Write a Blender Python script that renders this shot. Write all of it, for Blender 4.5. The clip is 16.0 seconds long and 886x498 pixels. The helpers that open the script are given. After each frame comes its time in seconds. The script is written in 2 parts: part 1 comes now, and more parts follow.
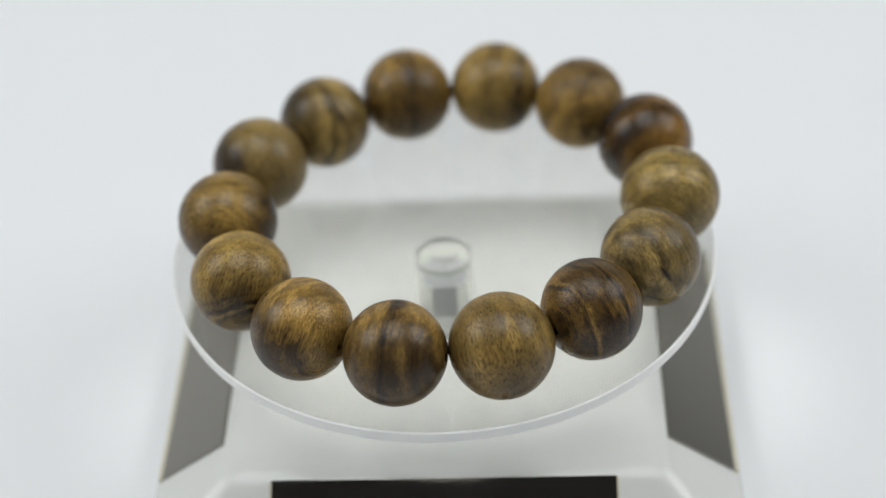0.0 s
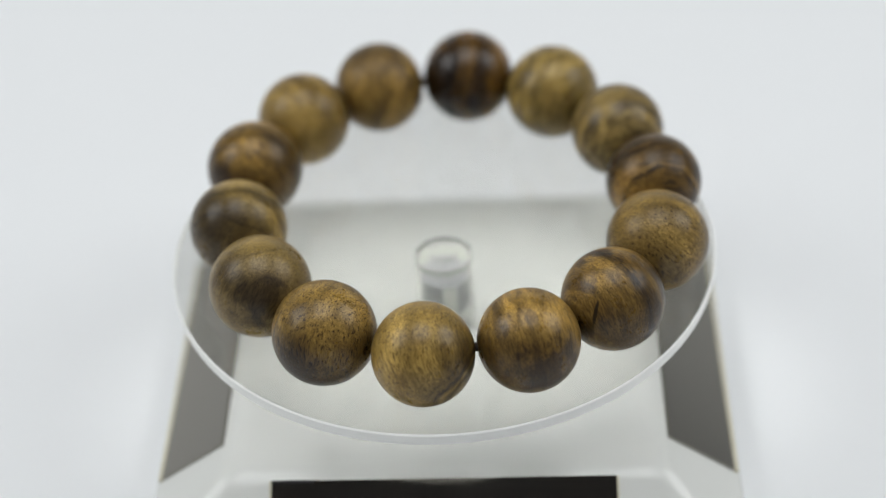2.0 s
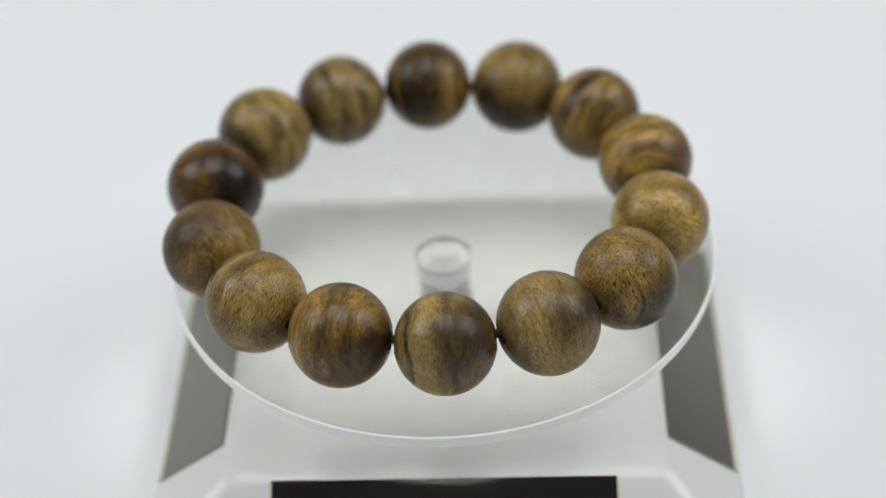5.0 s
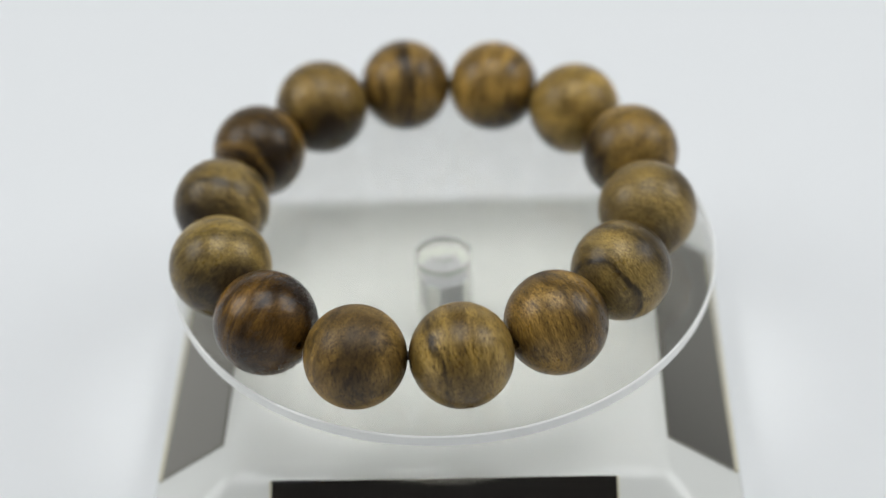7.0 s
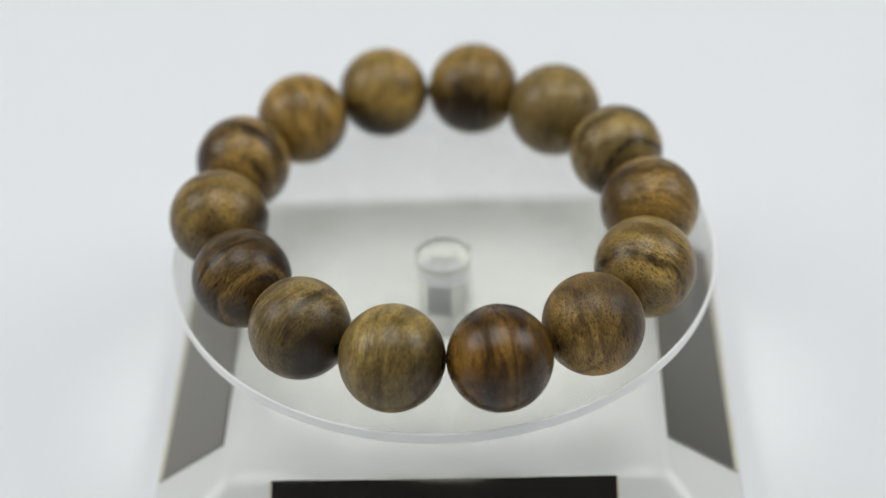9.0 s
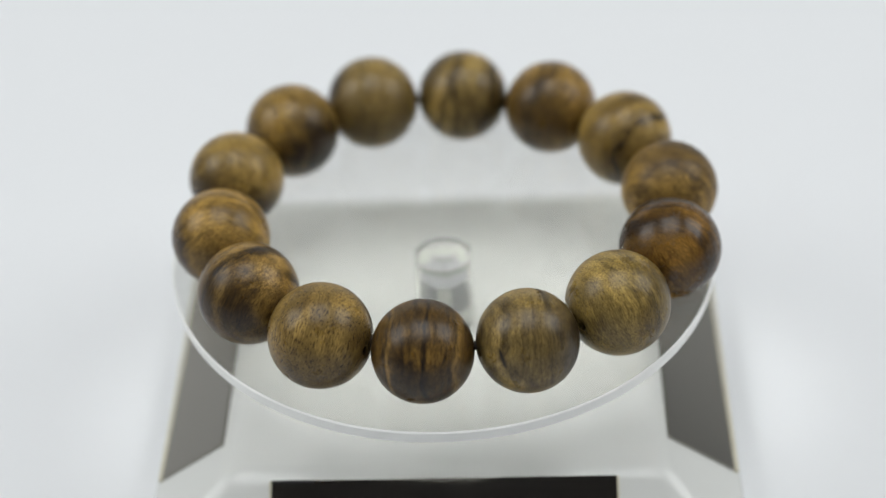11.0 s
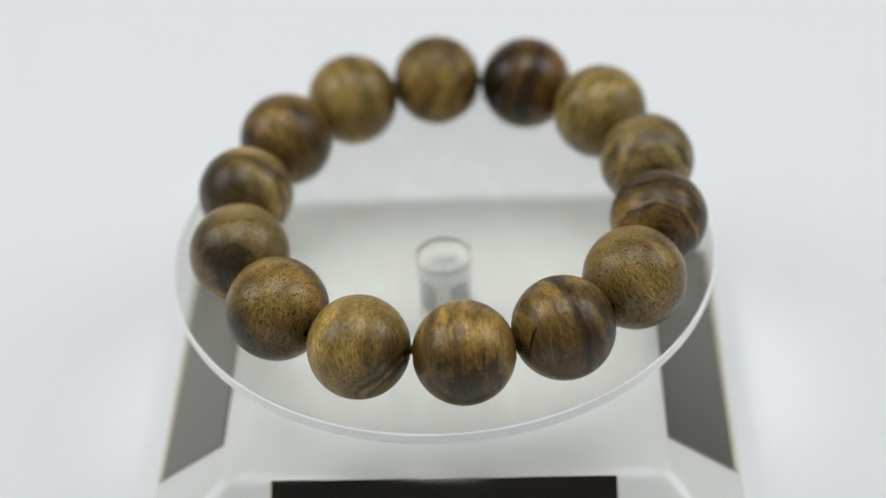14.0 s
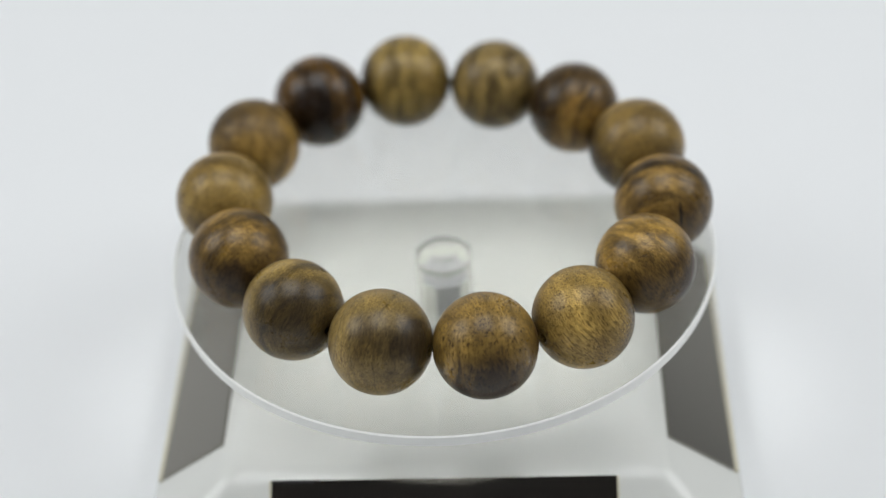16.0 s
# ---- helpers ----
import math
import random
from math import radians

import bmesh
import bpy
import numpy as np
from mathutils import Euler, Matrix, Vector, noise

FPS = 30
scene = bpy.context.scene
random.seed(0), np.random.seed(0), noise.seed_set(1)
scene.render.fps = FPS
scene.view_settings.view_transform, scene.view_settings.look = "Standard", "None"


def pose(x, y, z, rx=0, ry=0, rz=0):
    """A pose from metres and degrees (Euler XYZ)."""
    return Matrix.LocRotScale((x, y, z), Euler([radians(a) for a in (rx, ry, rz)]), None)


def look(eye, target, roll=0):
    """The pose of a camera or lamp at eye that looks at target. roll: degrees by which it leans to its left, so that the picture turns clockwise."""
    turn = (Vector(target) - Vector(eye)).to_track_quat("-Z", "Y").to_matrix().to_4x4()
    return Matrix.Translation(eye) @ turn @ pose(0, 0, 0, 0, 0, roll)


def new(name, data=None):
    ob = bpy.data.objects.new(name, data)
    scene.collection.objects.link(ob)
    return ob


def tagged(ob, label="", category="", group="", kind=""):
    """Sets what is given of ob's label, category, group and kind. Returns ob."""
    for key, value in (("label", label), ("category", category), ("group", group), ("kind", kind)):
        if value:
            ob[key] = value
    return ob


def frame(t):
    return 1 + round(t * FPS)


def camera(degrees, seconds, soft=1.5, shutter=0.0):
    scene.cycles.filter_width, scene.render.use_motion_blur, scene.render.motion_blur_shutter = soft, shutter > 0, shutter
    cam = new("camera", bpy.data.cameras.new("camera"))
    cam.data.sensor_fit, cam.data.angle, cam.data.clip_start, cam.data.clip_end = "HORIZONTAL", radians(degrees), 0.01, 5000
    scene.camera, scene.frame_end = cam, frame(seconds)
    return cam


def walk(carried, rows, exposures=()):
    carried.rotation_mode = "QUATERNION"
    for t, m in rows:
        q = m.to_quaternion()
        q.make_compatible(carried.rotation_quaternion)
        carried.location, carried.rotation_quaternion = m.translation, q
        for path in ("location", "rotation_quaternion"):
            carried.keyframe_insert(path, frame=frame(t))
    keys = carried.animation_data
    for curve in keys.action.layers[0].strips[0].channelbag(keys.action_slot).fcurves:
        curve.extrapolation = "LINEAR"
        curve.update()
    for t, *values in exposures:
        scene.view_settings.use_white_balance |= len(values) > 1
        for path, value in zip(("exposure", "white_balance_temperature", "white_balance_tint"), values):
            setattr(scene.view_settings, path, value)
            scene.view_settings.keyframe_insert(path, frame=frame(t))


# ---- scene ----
# ---- camera: stands still above and before the turntable ----
cam = camera(26.48, 16.0, soft=1.5)
EYE = pose(0, -0.27558, 0.22030, 90 - 38.78, 0, 0) @ pose(0, 0, 0, 0, 0, -3.22)
cam.data.dof.use_dof = True
cam.data.dof.focus_distance = 0.318
cam.data.dof.aperture_fstop = 7.1
walk(cam, [(0.0, EYE), (16.0, EYE)])

# ---- light ----
world = bpy.data.worlds.new("world")
world.use_nodes = True
world.node_tree.nodes["Background"].inputs[0].default_value = (0.95, 0.97, 0.96, 1)
world.node_tree.nodes["Background"].inputs[1].default_value = 0.05
scene.world = world


def area_lamp(name, eye, target, size, power, color):
    lamp = bpy.data.lights.new(name, "AREA")
    lamp.shape, lamp.size, lamp.energy, lamp.color = "SQUARE", size, power, color
    ob = new(name, lamp)
    ob.matrix_world = look(eye, target)
    return ob


COOL = (0.948, 0.972, 0.982)
area_lamp("softbox_lamp", (-0.83, 0.07, 0.76), (0, 0, 0), 0.62, 4.8, COOL)
area_lamp("softbox_lamp", (0.83, 0.07, 0.76), (0, 0, 0), 0.62, 4.8, COOL)
area_lamp("ceiling_lamp", (0, 0.0, 1.60), (0, 0.02, 0), 1.0, 12.6, COOL)


# ---- materials ----
class Mat:
    """A small builder for node materials."""

    def __init__(self, name):
        self.m = bpy.data.materials.new(name)
        self.m.use_nodes = True
        self.t = self.m.node_tree
        self.bsdf = self.t.nodes["Principled BSDF"]

    def node(self, kind, **sets):
        n = self.t.nodes.new(kind)
        for key, value in sets.items():
            if key == "blend":
                n.blend_type = value
            elif key == "op":
                n.operation = value
            elif key == "kind":
                n.data_type = value
        return n

    def link(self, a, b):
        self.t.links.new(a, b)

    def coords(self, rot=(0, 0, 0), scale=(1, 1, 1), loc=(0, 0, 0), source=None):
        if source is None:
            source = self.node("ShaderNodeTexCoord").outputs["Object"]
        mp = self.node("ShaderNodeMapping")
        mp.inputs["Rotation"].default_value = [radians(a) for a in rot]
        mp.inputs["Scale"].default_value = scale
        mp.inputs["Location"].default_value = loc
        self.link(source, mp.inputs["Vector"])
        return mp.outputs["Vector"]

    def noise(self, vec, scale, detail=3.0, rough=0.5, distortion=0.0):
        n = self.node("ShaderNodeTexNoise")
        n.inputs["Scale"].default_value = scale
        n.inputs["Detail"].default_value = detail
        n.inputs["Roughness"].default_value = rough
        n.inputs["Distortion"].default_value = distortion
        self.link(vec, n.inputs["Vector"])
        return n

    def ramp(self, fac, stops):
        r = self.node("ShaderNodeValToRGB")
        e = r.color_ramp.elements
        while len(e) < len(stops):
            e.new(0.5)
        for el, (at, col) in zip(e, stops):
            el.position = at
            el.color = (*col, 1) if isinstance(col, tuple) else (col, col, col, 1)
        self.link(fac, r.inputs[0])
        return r.outputs[0]

    def math(self, op, a, b):
        n = self.node("ShaderNodeMath", op=op)
        for socket, v in zip(n.inputs, (a, b)):
            if isinstance(v, (int, float)):
                socket.default_value = v
            else:
                self.link(v, socket)
        return n.outputs[0]

    def mix(self, fac, a, b, blend="MIX"):
        n = self.node("ShaderNodeMixRGB", blend=blend)
        for socket, v in zip(n.inputs, (fac, a, b)):
            if isinstance(v, (int, float)):
                socket.default_value = v
            elif isinstance(v, tuple):
                socket.default_value = (*v, 1)
            else:
                self.link(v, socket)
        return n.outputs[0]

    def bump(self, height, strength, distance):
        n = self.node("ShaderNodeBump")
        n.inputs["Strength"].default_value = strength
        n.inputs["Distance"].default_value = distance
        self.link(height, n.inputs["Height"])
        self.link(n.outputs[0], self.bsdf.inputs["Normal"])

    def set(self, **kw):
        for key, v in kw.items():
            socket = self.bsdf.inputs[key.replace("_", " ")]
            if isinstance(v, (int, float)):
                socket.default_value = v
            elif isinstance(v, tuple):
                socket.default_value = (*v, 1)
            else:
                self.link(v, socket)
        return self


def painted(name, color, rough, var=0.04, scale=60.0, bump=0.0):
    """Plain paint, plastic or paper with slight mottling."""
    m = Mat(name)
    v = m.coords()
    a = m.noise(v, scale, 4.0).outputs[0]
    b = m.noise(v, scale * 9, 2.0).outputs[0]
    lo = tuple(c * (1 - var) for c in color)
    col = m.ramp(m.math("ADD", m.math("MULTIPLY", a, 0.7), m.math("MULTIPLY", b, 0.3)), [(0.3, lo), (0.7, color)])
    m.set(Base_Color=col, Roughness=m.ramp(b, [(0.3, rough * 0.96), (0.7, min(1.0, rough * 1.04))]))
    if bump:
        m.bump(b, bump, 0.0002)
    return m.m


PAPER = painted("white_paper", (0.80, 0.81, 0.82), 0.9, 0.015, 9.0, 0.05)
WALL = painted("wall_paint", (0.68, 0.69, 0.69), 0.9, 0.05, 3.0, 0.1)
CEIL = painted("ceiling_paint", (0.10, 0.10, 0.105), 0.9, 0.05, 3.0, 0.1)
PLASTIC = painted("white_plastic", (0.705, 0.71, 0.68), 0.20, 0.012, 30.0)
CREAM = painted("cream_edge", (0.62, 0.58, 0.44), 0.5, 0.1, 200.0)
STRIP = painted("black_strip", (0.008, 0.007, 0.007), 0.6, 0.2, 400.0)
CORD = painted("dark_cord", (0.035, 0.022, 0.014), 0.8, 0.3, 900.0, 0.2)


def solar_material():
    m = Mat("solar_cell")
    v = m.coords()
    n = m.noise(v, 120.0, 3.0).outputs[0]
    m.set(Base_Color=m.ramp(n, [(0.3, (0.006, 0.004, 0.003)), (0.7, (0.010, 0.007, 0.005))]),
          Roughness=m.ramp(n, [(0.3, 0.08), (0.7, 0.11)]), IOR=3.8, Specular_Tint=(1.0, 0.96, 0.87))
    return m.m


def acrylic_material(name, clear, rough, tint, ior):
    """Acrylic with a slight haze of fine scratches."""
    m = Mat(name)
    n = m.noise(m.coords(), 260.0, 4.0).outputs[0]
    m.set(Base_Color=(tint, tint, tint * 0.97), IOR=ior, Transmission_Weight=m.ramp(n, [(0.3, min(1.0, clear + 0.03)), (0.7, clear - 0.03)]),
          Roughness=m.ramp(n, [(0.45, rough), (0.75, rough + 0.02)]))
    return m.m


def metal_material(name, low, high, metal, rough):
    m = Mat(name)
    n = m.noise(m.coords(scale=(1, 1, 8)), 900.0, 2.0).outputs[0]
    m.set(Base_Color=m.ramp(n, [(0.3, low), (0.7, high)]), Metallic=metal, Roughness=rough)
    return m.m


SOLAR = solar_material()
METAL = metal_material("grey_metal", (0.20, 0.205, 0.225), (0.26, 0.265, 0.285), 0.0, 0.5)
ACRYLIC = acrylic_material("clear_acrylic", 0.985, 0.0, 0.865, 1.45)
CLEAR = acrylic_material("hub_acrylic", 0.92, 0.0, 1.0, 1.32)
FROST = acrylic_material("cut_acrylic_edge", 0.03, 0.45, 1.0, 1.35)


def wood(light, dark, grain=(0, 0, 0), band=3.4, streak=0.5, patches=(), pores=0.6, seed=0.0, gloss=0.25, veins=(), cracks=()):
    """Polished wood: layers across the grain, long fibres, short pores, dark zones (direction, strength; resin, and low
    down also shade put into the colour), and single veins, each (normal, offset and width in millimetres, strength:
    dark, or pale where it is negative), and short cracks, each (place, way, half length and half width in millimetres),
    in the bead's own space."""
    m = Mat("bead_wood")
    own = m.node("ShaderNodeTexCoord").outputs["Object"]
    raw = m.coords(loc=(seed * 0.31, seed * 0.17, seed * 0.23), source=own)
    turned = m.coords(rot=grain, source=raw)
    # slow warp of the layers
    w = m.noise(turned, 120.0, 2.0)
    sub = m.node("ShaderNodeVectorMath", op="SUBTRACT")
    m.link(w.outputs["Color"], sub.inputs[0])
    sub.inputs[1].default_value = (0.5, 0.5, 0.5)
    mul = m.node("ShaderNodeVectorMath", op="MULTIPLY")
    m.link(sub.outputs[0], mul.inputs[0])
    mul.inputs[1].default_value = (0.0045, 0.0045, 0.0045)
    add = m.node("ShaderNodeVectorMath", op="ADD")
    m.link(turned, add.inputs[0])
    m.link(mul.outputs[0], add.inputs[1])
    p = add.outputs[0]
    less = m.node("ShaderNodeVectorMath", op="MULTIPLY")
    m.link(sub.outputs[0], less.inputs[0])
    less.inputs[1].default_value = (0.0022, 0.0022, 0.0022)
    add = m.node("ShaderNodeVectorMath", op="ADD")
    m.link(turned, add.inputs[0])
    m.link(less.outputs[0], add.inputs[1])
    q = add.outputs[0]
    k = 1000.0 / band
    layers = m.noise(m.coords(scale=(0.3, 1.0, 0.10), source=p), k, 4.0, 0.6).outputs[0]
    fine = m.noise(m.coords(scale=(0.5, 1.0, 0.04), source=q), k * 4.5, 3.0, 0.65).outputs[0]
    fibre = m.noise(m.coords(scale=(1.0, 1.0, 0.045), source=q), 2900.0, 3.0, 0.6).outputs[0]
    pore = m.noise(m.coords(scale=(1.0, 1.0, 0.20), source=q), 3600.0, 1.0, 0.4).outputs[0]
    blot = m.noise(raw, 190.0, 5.0, 0.65).outputs[0]
    bend = m.noise(raw, 130.0, 1.0).outputs[0]
    gaps = m.noise(raw, 420.0, 2.0).outputs[0]
    nrm = m.node("ShaderNodeVectorMath", op="NORMALIZE")
    m.link(own, nrm.inputs[0])
    uneven = m.math("ADD", m.math("MULTIPLY", m.math("SUBTRACT", blot, 0.5), 0.6), m.math("MULTIPLY", m.math("SUBTRACT", layers, 0.5), 0.9))
    light = tuple(a * b for a, b in zip(light, (1.17, 1.09, 0.88)))
    mid = tuple(0.5 * a + 0.5 * b for a, b in zip(dark, light))
    deep = tuple(0.97 * a + 0.03 * b for a, b in zip(dark, mid))
    pale = tuple(min(1.0, c * 1.5) for c in light)
    col = m.ramp(layers, [(0.385, dark), (0.46, mid), (0.52, light), (0.61, pale)])
    col = m.mix(streak, light, col)
    col = m.mix(m.math("MULTIPLY", m.ramp(fine, [(0.40, 1.0), (0.51, 0.0)]), 0.30 + 0.45 * streak), col, mid)
    # stain round both hole mouths, which also puts contact shade between beads into colour
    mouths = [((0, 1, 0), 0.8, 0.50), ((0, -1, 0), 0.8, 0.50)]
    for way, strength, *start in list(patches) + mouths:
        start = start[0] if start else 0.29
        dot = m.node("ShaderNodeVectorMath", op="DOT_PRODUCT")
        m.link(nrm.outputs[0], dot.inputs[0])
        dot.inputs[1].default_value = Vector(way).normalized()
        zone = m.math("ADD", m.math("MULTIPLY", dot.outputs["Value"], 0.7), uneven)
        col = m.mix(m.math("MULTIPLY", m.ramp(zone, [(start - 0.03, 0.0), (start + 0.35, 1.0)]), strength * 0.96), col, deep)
    for normal, offset, width, strength in veins:
        d = m.node("ShaderNodeVectorMath", op="DOT_PRODUCT")
        m.link(own, d.inputs[0])
        d.inputs[1].default_value = Vector(normal).normalized() * 1000.0
        away = m.math("ADD", d.outputs["Value"], m.math("MULTIPLY", m.math("SUBTRACT", bend, 0.5), 3.5))
        away = m.math("ABSOLUTE", m.math("SUBTRACT", away, offset), 0.0)
        away = m.math("ADD", away, m.math("MULTIPLY", m.math("SUBTRACT", fine, 0.5), 2.2 * width))
        away = m.math("ADD", away, m.math("MULTIPLY", m.math("SUBTRACT", blot, 0.5), 2.0 * width))
        line = m.ramp(m.math("DIVIDE", away, width), [(0.1, 1.0), (1.1, 0.0)])
        line = m.math("MULTIPLY", line, m.ramp(gaps, [(0.36, 0.5), (0.5, 1.0)]))
        col = m.mix(m.math("MULTIPLY", line, abs(strength)), col, tuple(c * 0.75 for c in dark) if strength > 0 else tuple(min(1.0, c * k) for c, k in zip(light, (1.15, 1.2, 1.4))))
    col = m.mix(m.math("MULTIPLY", m.ramp(fibre, [(0.37, 1.0), (0.54, 0.0)]), 0.6), col, m.mix(1.0, col, (0.60, 0.55, 0.48), "MULTIPLY"))
    for place, way, length, width in cracks:
        c, t = Vector(place).normalized(), Vector(way)
        t = (t - c * t.dot(c)).normalized()
        u = c.cross(t)
        reach = None
        for axis, size in ((t, length), (u, width)):
            d = m.node("ShaderNodeVectorMath", op="DOT_PRODUCT")
            m.link(own, d.inputs[0])
            d.inputs[1].default_value = axis * 1000.0 / size
            v = m.math("ADD", d.outputs["Value"], m.math("MULTIPLY", m.math("SUBTRACT", blot, 0.5), 1.2))
            v = m.math("MULTIPLY", v, v)
            reach = v if reach is None else m.math("ADD", reach, v)
        d = m.node("ShaderNodeVectorMath", op="DOT_PRODUCT")
        m.link(own, d.inputs[0])
        d.inputs[1].default_value = c
        facing = m.math("GREATER_THAN", d.outputs["Value"], 0.0)
        mark = m.math("MULTIPLY", m.ramp(reach, [(0.5, 1.0), (1.0, 0.0)]), facing)
        col = m.mix(m.math("MULTIPLY", mark, 0.9), col, (0.012, 0.008, 0.006))
    tone = m.noise(m.coords(scale=(0.8, 1.0, 0.5), source=raw), 150.0, 3.0, 0.55).outputs[0]
    col = m.mix(1.0, col, m.ramp(tone, [(0.32, (0.52, 0.49, 0.45)), (0.50, (0.88, 0.88, 0.88)), (0.66, (1.12, 1.10, 1.05))]), "MULTIPLY")
    grit = m.noise(m.coords(scale=(1.0, 1.0, 0.16), source=q), 5600.0, 2.0, 0.6).outputs[0]
    col = m.mix(1.0, col, m.ramp(grit, [(0.35, (0.64, 0.60, 0.55)), (0.5, (1.0, 1.0, 1.0)), (0.65, (1.30, 1.29, 1.25))]), "MULTIPLY")
    holes = m.ramp(pore, [(0.36, 1.0), (0.41, 0.0)])
    col = m.mix(m.math("MULTIPLY", holes, min(1.0, pores * 0.9)), col, m.mix(1.0, col, (0.22, 0.18, 0.14), "MULTIPLY"))
    m.set(Base_Color=col, IOR=1.40, Roughness=m.ramp(blot, [(0.3, gloss), (0.7, gloss + 0.12)]))
    height = m.math("SUBTRACT", m.math("MULTIPLY", fibre, 0.4), holes)
    m.bump(height, 0.4, 0.00008)
    return m.m


# ---- mesh helpers ----
def link_mesh(name, bm, material, smooth=True):
    me = bpy.data.meshes.new(name)
    bmesh.ops.recalc_face_normals(bm, faces=bm.faces)
    bm.to_mesh(me)
    bm.free()
    me.materials.append(material)
    for f in me.polygons:
        f.use_smooth = smooth
    return new(name, me)


def part(name, bm, material, parent, label="", smooth=True):
    ob = link_mesh(name, bm, material, smooth)
    ob.parent = parent
    if label:
        tagged(ob, label)
    return ob


def sharp(ob, angle=35):
    """Keeps edges past the angle sharp in smooth shading."""
    ob.data.set_sharp_from_angle(angle=radians(angle))
    return ob


def lathe(profile, n=96, closed=True):
    """A ring or solid from (radius, z) pairs round z; pairs at radius 0 close the ends."""
    bm = bmesh.new()
    loops = []
    for r, z in profile:
        if r < 1e-7:
            loops.append([bm.verts.new((0, 0, z))])
        else:
            loops.append([bm.verts.new((r * math.cos(2 * math.pi * i / n), r * math.sin(2 * math.pi * i / n), z)) for i in range(n)])
    pairs = list(zip(loops, loops[1:])) + ([(loops[-1], loops[0])] if closed else [])
    for a, b in pairs:
        for i in range(n):
            j = (i + 1) % n
            if len(a) == 1 and len(b) == 1:
                continue
            if len(a) == 1:
                bm.faces.new((a[0], b[i], b[j]))
            elif len(b) == 1:
                bm.faces.new((a[i], b[0], a[j]))
            else:
                bm.faces.new((a[i], b[i], b[j], a[j]))
    return bm


def box(bm, sx, sy, sz, m=Matrix(), bevel=0.0):
    made = bmesh.ops.create_cube(bm, size=1.0, matrix=m @ Matrix.Diagonal((sx, sy, sz, 1)))
    if bevel:
        edges = {e for v in made["verts"] for e in v.link_edges}
        bmesh.ops.bevel(bm, geom=list(edges), offset=bevel, segments=2, profile=0.5, affect="EDGES")


def rounded_square(half, r, z, n=8):
    pts = []
    for q in range(4):
        cx, cy = ((1, 1), (-1, 1), (-1, -1), (1, -1))[q]
        for i in range(n + 1):
            a = math.pi / 2 * (q + i / n)
            pts.append((cx * (half - r) + r * math.cos(a), cy * (half - r) + r * math.sin(a), z))
    return pts


def loft(sections):
    bm = bmesh.new()
    loops = [[bm.verts.new(p) for p in s] for s in sections]
    for a, b in zip(loops, loops[1:]):
        for i in range(len(a)):
            j = (i + 1) % len(a)
            bm.faces.new((a[i], b[i], b[j], a[j]))
    bm.faces.new(loops[0])
    bm.faces.new(loops[-1])
    return bm


TABLE = -0.0360          # paper
DISC_TOP = -0.00023      # the disc's upper face, on which the beads lie
TILT = pose(0, 0, 0, math.degrees(-0.0097), math.degrees(-0.0057), 0)   # the disc wobbles by half a degree

# ---- the setting ----
def backdrop():
    """White paper that lies on the table and sweeps up behind."""
    prof = [(-1.0 + 0.15 * i, TABLE) for i in range(10)]
    for i in range(1, 17):
        a = math.pi / 2 * i / 16
        prof.append((0.35 + 0.6 * math.sin(a), TABLE + 0.6 * (1 - math.cos(a))))
    prof += [(0.95, TABLE + 0.6 + 0.1 * i) for i in range(1, 6)]
    bm = bmesh.new()
    cols = []
    for off in (0.0, -0.0006):
        for x in (-1.3, 1.3):
            cols.append([bm.verts.new((x, y, z + off)) for y, z in prof])
    a, b, c, d = cols
    for i in range(len(prof) - 1):
        bm.faces.new((a[i], b[i], b[i + 1], a[i + 1]))
        bm.faces.new((c[i], c[i + 1], d[i + 1], d[i]))
        bm.faces.new((a[i], a[i + 1], c[i + 1], c[i]))
        bm.faces.new((b[i], d[i], d[i + 1], b[i + 1]))
    for i in (0, -1):
        bm.faces.new((a[i], c[i], d[i], b[i]))
    return tagged(link_mesh("backdrop", bm, PAPER), "smooth white paper sweep under the turntable", "backdrop", kind="structure")


backdrop()


def slab(name, size, at, material, label, category):
    bm = bmesh.new()
    box(bm, *size, Matrix.Translation(at))
    return tagged(link_mesh(name, bm, material, False), label, category, kind="structure")


slab("table", (2.7, 2.1, 0.7624), (0, 0.0, -0.4188), WALL, "plain light table under the white paper", "table")
slab("floor", (4.2, 4.2, 0.1), (0, 0, -0.85), WALL, "plain grey floor", "floor")
slab("wall_north", (4.0, 0.1, 2.6), (0, 2.05, 0.5), WALL, "plain light wall", "wall")
slab("wall_south", (4.0, 0.1, 2.6), (0, -2.05, 0.5), WALL, "plain light wall", "wall")
slab("wall_east", (0.1, 4.2, 2.6), (2.05, 0, 0.5), WALL, "plain light wall", "wall")
slab("wall_west", (0.1, 4.2, 2.6), (-2.05, 0, 0.5), WALL, "plain light wall", "wall")
slab("ceiling", (4.2, 4.2, 0.1), (0, 0, 1.85), CEIL, "plain grey ceiling", "ceiling")


# ---- the turntable ----
BASE_TURN = -3.11
turntable = tagged(new("turntable"), "white plastic solar display turntable with clear acrylic disc", "turntable")
turntable.matrix_world = pose(0, 0, TABLE)
LIFT = Matrix.Translation((0, 0, -TABLE))      # world to the turntable's own space


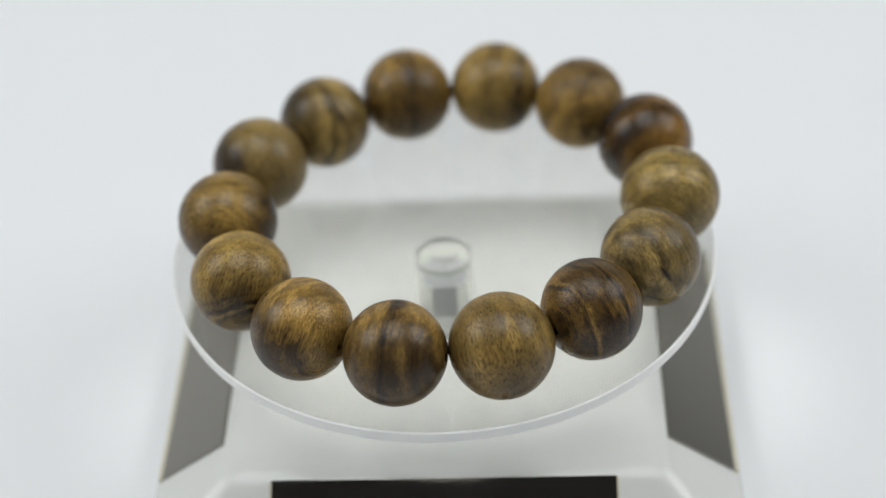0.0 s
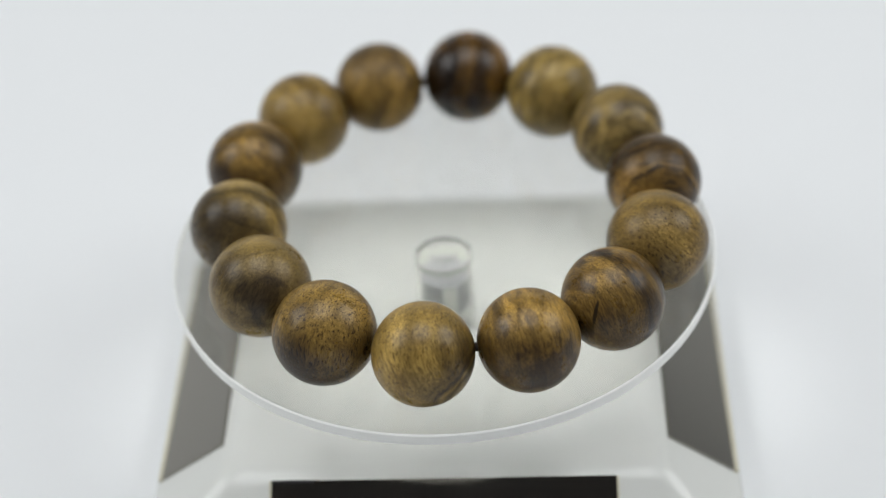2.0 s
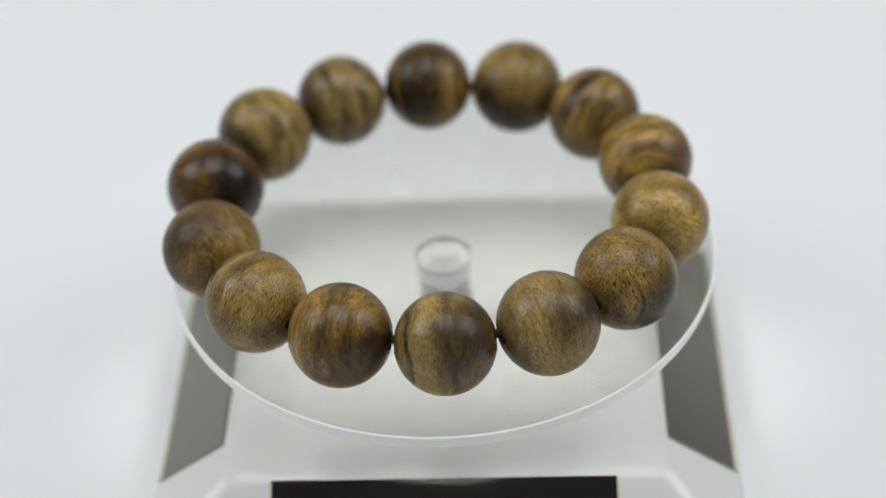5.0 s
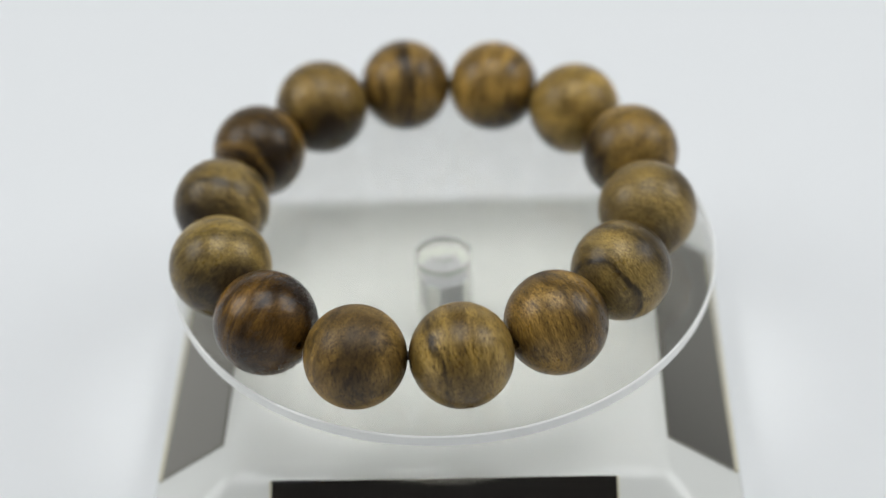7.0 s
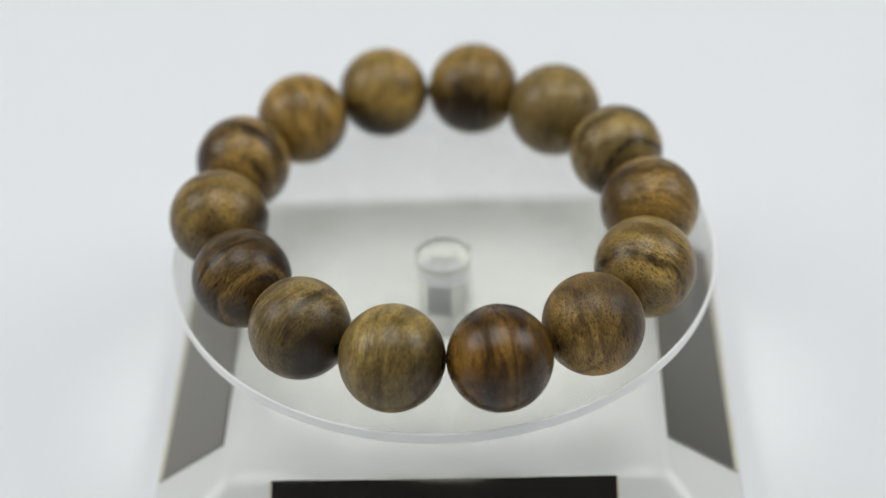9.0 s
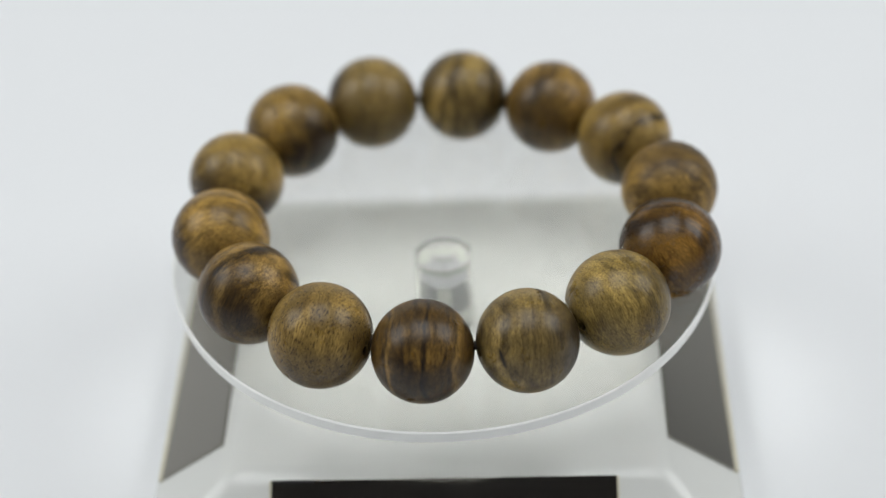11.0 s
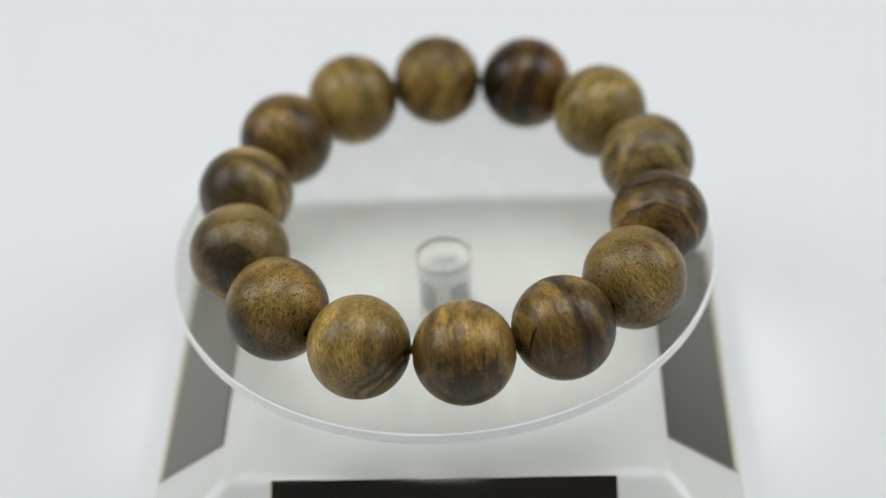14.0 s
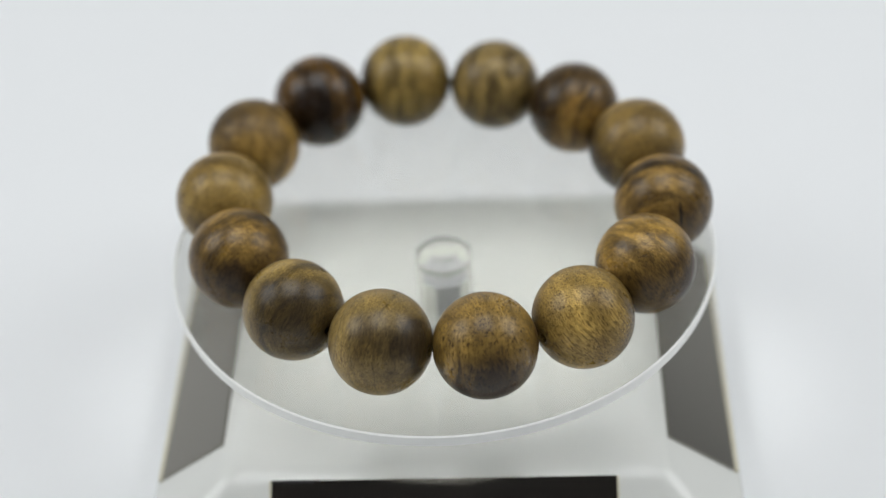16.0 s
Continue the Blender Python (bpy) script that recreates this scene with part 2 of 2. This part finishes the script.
def turntable_body():
    mm = 0.001
    z0 = TABLE / mm
    rows = [(53.4, 4.0, z0), (54.0, 4.2, z0 + 0.6), (54.0, 4.2, -31.4), (53.5, 4.2, -30.85)]
    rows += [(41.0, 3.0, -21.80), (40.3, 2.9, -21.33), (39.5, 2.8, -20.92), (38.6, 2.6, -20.60), (37.6, 2.4, -20.40), (36.6, 2.2, -20.34)]
    # the far side stands steeper than the other three
    bm = loft([[(x * mm, min(y, 42.5) * mm, z * mm) for x, y, z in rounded_square(h, r, z)] for h, r, z in rows])
    ob = part("body", bm, PLASTIC, turntable, "glossy white plastic body with sloped sides")
    ob.matrix_basis = LIFT @ pose(0, 0, 0, 0, 0, BASE_TURN)
    return sharp(ob, 60)


turntable_body()
SLOPE = math.degrees(math.atan2(8.89, 12.33))


def solar_panel(turn, out):
    """A cell strip on one sloped side, with a thin cream edge along its foot and ends."""
    side = pose(0, 0, 0, 0, 0, BASE_TURN + turn) @ Matrix.Translation((0.0403 + 0.00617 + out, 0, -0.02109 - 0.00445)) @ pose(0, 0, 0, 0, SLOPE, 0)
    bm = bmesh.new()
    box(bm, 0.0151, 0.0614, 0.0010, Matrix.Translation((0, 0, -0.00030)), 0.0001)
    panel = part("solar_panel", bm, SOLAR, turntable, "dark glossy solar cell strip", False)
    panel.matrix_basis = LIFT @ side
    bm = bmesh.new()
    box(bm, 0.0010, 0.0614, 0.0011, Matrix.Translation((0.00810, 0, -0.00030)), 0.00015)
    part("panel_edge", bm, CREAM, panel, "thin cream edge", False)
    if turn == 270:
        for y in (-0.0309, 0.0309):
            bm = bmesh.new()
            box(bm, 0.0151, 0.0004, 0.0011, Matrix.Translation((0, y, -0.00030)), 0.0001)
            part("panel_edge", bm, CREAM, panel, "thin cream edge", False)
        bm = bmesh.new()
        box(bm, 0.0006, 0.0076, 0.0011, Matrix.Translation((-0.0073, -0.0269, -0.00018)), 0.0001)
        part("contact_strip", bm, STRIP, panel, "short black contact strip", False)
    return panel


# the fourth side has none
for turn, out in ((0, 0.0002), (180, 0.0002), (270, -0.0002)):
    solar_panel(turn, out)


def acrylic_disc():
    mm = 0.001
    top, bot, r = DISC_TOP / mm, DISC_TOP / mm - 2.4, 50.6
    prof = [(0, top), (r - 0.25, top), (r, top - 0.25), (r, bot + 0.25), (r - 0.25, bot), (0, bot)]
    disc = part("disc", lathe([(a * mm, z * mm) for a, z in prof], 160, False), ACRYLIC, turntable, "round clear acrylic disc")
    sharp(disc, 20)
    disc.visible_shadow = False
    disc.data.materials.append(FROST)
    for f in disc.data.polygons:
        if abs(f.normal.z) < 0.9:
            f.material_index = 1
    # clear hub below the disc, hollow, round a square metal shaft
    h = bot - 0.02
    prof = [(0, h), (2.6, h), (2.6, h - 0.6), (5.15, h - 0.6), (5.3, h - 0.75), (5.3, h - 14.3), (5.15, h - 14.5), (4.85, h - 14.5), (4.85, h - 2.4), (0, h - 2.0)]
    hub = part("hub", lathe([(a * mm, z * mm) for a, z in prof], 64, False), CLEAR, disc, "clear acrylic hub")
    sharp(hub, 30)
    hub.visible_shadow = False
    # square shaft set into the hub; white chamfers paint in its bright edge reflection
    half, cut = 4.1, 1.9
    ring = [(half, -half + cut), (half, half - cut), (half - cut, half), (-half + cut, half), (-half, half - cut), (-half, -half + cut), (-half + cut, -half), (half - cut, -half)]
    bm = loft([[(x * mm, y * mm, z * mm) for x, y in ring] for z in (-15.4, -8.2)])
    shaft = part("shaft", bm, METAL, disc, "square grey metal shaft", False)
    shaft.matrix_basis = pose(0, 0, 0, 0, 0, -3)
    shaft.data.materials.append(PLASTIC)
    for f in shaft.data.polygons:
        if min(abs(f.normal.x), abs(f.normal.y)) > 0.3:
            f.material_index = 1
    part("collar", lathe([(0, -0.0155), (0.0044, -0.0155), (0.0047, -0.0158), (0.0047, -0.0202), (0, -0.0202)], 48, False), PLASTIC, disc, "white plastic collar")
    return disc


disc = acrylic_disc()

# ---- the bracelet ----
bracelet = tagged(new("bracelet"), "wooden bead bracelet lying on the clear disc", "bracelet")
# places of the beads round the disc's axis, in millimetres
PLACES = [(-5.49, 37.92), (12.39, 38.73), (28.72, 31.41), (39.79, 17.04), (42.28, -0.84), (36.65, -18.08), (24.92, -31.44),
          (9.04, -39.88), (-8.88, -39.98), (-24.77, -32.19), (-35.96, -18.12), (-39.22, -0.38), (-33.97, 16.69), (-21.82, 30.09)]
CENTRE = Vector((0.0017, -0.0006, 0))
BEAD_R = 0.00903
# the beads' woods, in the order of their places; in a bead x points out of the ring, y along the cord, z up
TAN, GOLD, GREY, BROWN = (0.345, 0.226, 0.068), (0.435, 0.289, 0.090), (0.325, 0.238, 0.092), (0.290, 0.180, 0.052)
DARK, BLACK, ASH = (0.027, 0.014, 0.006), (0.013, 0.007, 0.005), (0.038, 0.025, 0.013)

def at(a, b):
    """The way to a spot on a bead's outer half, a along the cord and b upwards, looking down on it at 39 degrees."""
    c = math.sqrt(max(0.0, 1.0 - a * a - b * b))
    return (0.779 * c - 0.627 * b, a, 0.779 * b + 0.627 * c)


# low patches are resin and, in part, the undersides' shade put into the colour
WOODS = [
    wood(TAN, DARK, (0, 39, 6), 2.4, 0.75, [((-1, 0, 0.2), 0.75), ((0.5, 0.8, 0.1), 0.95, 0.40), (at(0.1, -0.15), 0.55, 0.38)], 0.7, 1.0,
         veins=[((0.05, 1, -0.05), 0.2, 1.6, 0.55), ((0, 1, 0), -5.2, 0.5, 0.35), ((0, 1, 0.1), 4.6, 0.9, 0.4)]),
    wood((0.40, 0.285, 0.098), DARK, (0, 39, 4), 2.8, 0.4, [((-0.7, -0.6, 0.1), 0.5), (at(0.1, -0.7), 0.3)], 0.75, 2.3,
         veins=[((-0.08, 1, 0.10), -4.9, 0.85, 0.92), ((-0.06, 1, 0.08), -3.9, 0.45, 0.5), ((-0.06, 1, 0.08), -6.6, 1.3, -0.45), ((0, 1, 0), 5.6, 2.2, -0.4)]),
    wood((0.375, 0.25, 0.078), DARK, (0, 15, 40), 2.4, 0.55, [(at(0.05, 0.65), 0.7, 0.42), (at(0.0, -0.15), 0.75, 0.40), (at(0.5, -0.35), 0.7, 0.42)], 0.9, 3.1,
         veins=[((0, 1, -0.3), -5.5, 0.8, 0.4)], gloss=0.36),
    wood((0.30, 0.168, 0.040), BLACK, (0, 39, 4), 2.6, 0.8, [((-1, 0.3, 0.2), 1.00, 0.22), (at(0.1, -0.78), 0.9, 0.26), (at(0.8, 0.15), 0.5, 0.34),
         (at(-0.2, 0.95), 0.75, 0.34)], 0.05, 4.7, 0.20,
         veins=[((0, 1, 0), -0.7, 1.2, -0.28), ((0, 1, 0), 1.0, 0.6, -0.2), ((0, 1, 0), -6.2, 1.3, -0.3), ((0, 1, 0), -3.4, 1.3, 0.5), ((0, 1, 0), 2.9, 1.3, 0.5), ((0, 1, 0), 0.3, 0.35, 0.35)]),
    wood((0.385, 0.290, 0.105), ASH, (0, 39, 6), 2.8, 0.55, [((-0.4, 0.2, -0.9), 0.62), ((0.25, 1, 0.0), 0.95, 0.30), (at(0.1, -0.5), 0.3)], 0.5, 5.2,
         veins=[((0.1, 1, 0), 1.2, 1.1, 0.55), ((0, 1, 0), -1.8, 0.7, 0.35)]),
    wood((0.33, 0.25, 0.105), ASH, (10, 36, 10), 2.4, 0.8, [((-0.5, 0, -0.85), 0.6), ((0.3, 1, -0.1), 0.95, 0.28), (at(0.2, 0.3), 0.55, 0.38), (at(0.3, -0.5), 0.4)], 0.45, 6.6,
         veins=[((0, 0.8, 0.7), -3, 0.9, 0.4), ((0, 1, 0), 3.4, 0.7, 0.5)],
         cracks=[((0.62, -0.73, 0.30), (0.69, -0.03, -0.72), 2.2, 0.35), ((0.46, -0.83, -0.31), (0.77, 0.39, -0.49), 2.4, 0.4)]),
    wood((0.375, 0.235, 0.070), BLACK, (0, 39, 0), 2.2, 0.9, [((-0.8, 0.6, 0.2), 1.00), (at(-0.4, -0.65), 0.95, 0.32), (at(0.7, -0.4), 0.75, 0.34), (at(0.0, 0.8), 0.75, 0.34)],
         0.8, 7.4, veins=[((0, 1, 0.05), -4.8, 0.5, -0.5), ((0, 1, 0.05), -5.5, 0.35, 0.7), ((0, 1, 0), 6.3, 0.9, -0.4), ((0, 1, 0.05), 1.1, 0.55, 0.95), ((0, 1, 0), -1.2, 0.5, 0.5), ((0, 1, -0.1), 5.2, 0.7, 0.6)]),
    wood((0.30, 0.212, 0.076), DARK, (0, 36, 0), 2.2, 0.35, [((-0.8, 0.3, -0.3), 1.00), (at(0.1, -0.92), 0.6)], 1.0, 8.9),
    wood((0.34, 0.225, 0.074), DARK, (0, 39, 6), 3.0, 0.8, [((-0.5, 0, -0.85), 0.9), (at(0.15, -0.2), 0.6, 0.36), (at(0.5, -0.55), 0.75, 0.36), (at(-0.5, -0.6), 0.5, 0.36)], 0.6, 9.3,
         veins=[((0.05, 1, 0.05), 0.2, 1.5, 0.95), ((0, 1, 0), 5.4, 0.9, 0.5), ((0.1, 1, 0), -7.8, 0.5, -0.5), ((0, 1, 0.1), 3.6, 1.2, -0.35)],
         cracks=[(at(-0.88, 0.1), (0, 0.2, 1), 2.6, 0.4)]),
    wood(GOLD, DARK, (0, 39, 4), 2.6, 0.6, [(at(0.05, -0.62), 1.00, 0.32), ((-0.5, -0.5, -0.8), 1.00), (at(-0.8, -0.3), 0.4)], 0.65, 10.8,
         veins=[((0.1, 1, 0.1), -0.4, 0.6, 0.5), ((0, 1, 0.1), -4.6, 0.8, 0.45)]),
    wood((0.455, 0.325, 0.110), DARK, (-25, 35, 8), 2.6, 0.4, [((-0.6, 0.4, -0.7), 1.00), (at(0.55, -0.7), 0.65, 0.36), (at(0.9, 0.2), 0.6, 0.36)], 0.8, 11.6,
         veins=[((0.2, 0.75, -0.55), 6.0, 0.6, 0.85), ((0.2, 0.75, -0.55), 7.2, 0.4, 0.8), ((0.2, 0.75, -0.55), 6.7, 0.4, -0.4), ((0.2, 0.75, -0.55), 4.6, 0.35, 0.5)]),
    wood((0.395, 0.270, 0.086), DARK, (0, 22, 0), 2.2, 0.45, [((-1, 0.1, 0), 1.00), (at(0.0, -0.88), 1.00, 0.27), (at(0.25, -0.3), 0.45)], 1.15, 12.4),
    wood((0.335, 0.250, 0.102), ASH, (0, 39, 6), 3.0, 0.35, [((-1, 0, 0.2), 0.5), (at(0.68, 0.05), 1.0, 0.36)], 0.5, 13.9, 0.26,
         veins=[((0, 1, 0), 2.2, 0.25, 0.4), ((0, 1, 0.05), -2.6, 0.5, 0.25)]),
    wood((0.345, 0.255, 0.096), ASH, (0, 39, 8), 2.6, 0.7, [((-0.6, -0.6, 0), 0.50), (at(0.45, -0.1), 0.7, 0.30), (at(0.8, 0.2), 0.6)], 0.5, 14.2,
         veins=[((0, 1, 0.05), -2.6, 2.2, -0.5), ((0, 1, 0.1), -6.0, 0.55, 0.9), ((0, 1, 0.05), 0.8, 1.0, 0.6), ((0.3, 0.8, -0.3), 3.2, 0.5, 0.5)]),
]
LABELS = {3: "dark resinous reddish-brown bead", 5: "greyish bead with two short cracks", 10: "pale tan bead with a dark curved vein"}
# how far each bead's radius is from the usual one, in millimetres
SPREAD = [0.05, 0.01, -0.12, 0.1, 0.15, -0.12, -0.16, 0.12, 0.0, -0.1, -0.09, 0.1, 0.06, -0.1]


def bead_mesh():
    """A round bead drilled along y, a little flattened at the hole's mouths."""
    prof, n = [], 40
    hole = 0.00085
    for i in range(n + 1):
        a = math.pi * i / n
        r, y = BEAD_R * math.sin(a), -0.0089 * math.cos(a)
        if r > hole * 1.25:
            prof.append((r, y))
    y0, y1 = prof[0][1], prof[-1][1]
    prof = [(hole, y0 + 0.0006), (hole, y0 + 0.0001)] + prof + [(hole, y1 - 0.0001), (hole, y1 - 0.0006)]
    bm = lathe(prof, 80)
    bmesh.ops.rotate(bm, verts=bm.verts, matrix=Matrix.Rotation(radians(-90), 3, "X"))
    return bm


def beads():
    for k, ((x, y), mat) in enumerate(zip(PLACES, WOODS)):
        ob = part("bead", bead_mesh(), mat, bracelet, LABELS.get(k, ""))
        sharp(ob, 50)
        x0, y0 = PLACES[k - 1]
        x1, y1 = PLACES[(k + 1) % 14]
        along = math.degrees(math.atan2(y1 - y0, x1 - x0))
        # local x points out of the ring, y along the cord
        size = 1 + SPREAD[k] * 0.001 / BEAD_R
        ob.matrix_basis = pose(x * 0.001, y * 0.001, DISC_TOP + BEAD_R * size + 0.00002, 0, 0, along + 90) @ Matrix.Diagonal((size, size, size, 1))
    # the cord, threaded through all beads
    bm = bmesh.new()
    loops, n = [], 10
    for k, (x, y) in enumerate(PLACES):
        x0, y0 = PLACES[k - 1]
        x1, y1 = PLACES[(k + 1) % 14]
        t = Vector((x1 - x0, y1 - y0, 0)).normalized()
        out = Vector((t.y, -t.x, 0))
        c = Vector((x * 0.001, y * 0.001, DISC_TOP + BEAD_R))
        loops.append([bm.verts.new(c + 0.0008 * (out * math.cos(2 * math.pi * i / n) + Vector((0, 0, math.sin(2 * math.pi * i / n))))) for i in range(n)])
    for a, b in zip(loops, loops[1:] + loops[:1]):
        for i in range(n):
            j = (i + 1) % n
            bm.faces.new((a[i], a[j], b[j], b[i]))
    part("cord", bm, CORD, bracelet, "dark cord through the beads")


beads()


# ---- what moves: disc and bracelet turn together, once in twelve and a half seconds ----
def turn_at(t):
    return pose(0, 0, 0, 0, 0, 360 * t / 12.5556 - 0.07)


def motions():
    times = [0.5 * i for i in range(33)]
    walk(bracelet, [(t, turn_at(t) @ TILT) for t in times])
    walk(disc, [(t, LIFT @ turn_at(t) @ TILT) for t in times])


motions()
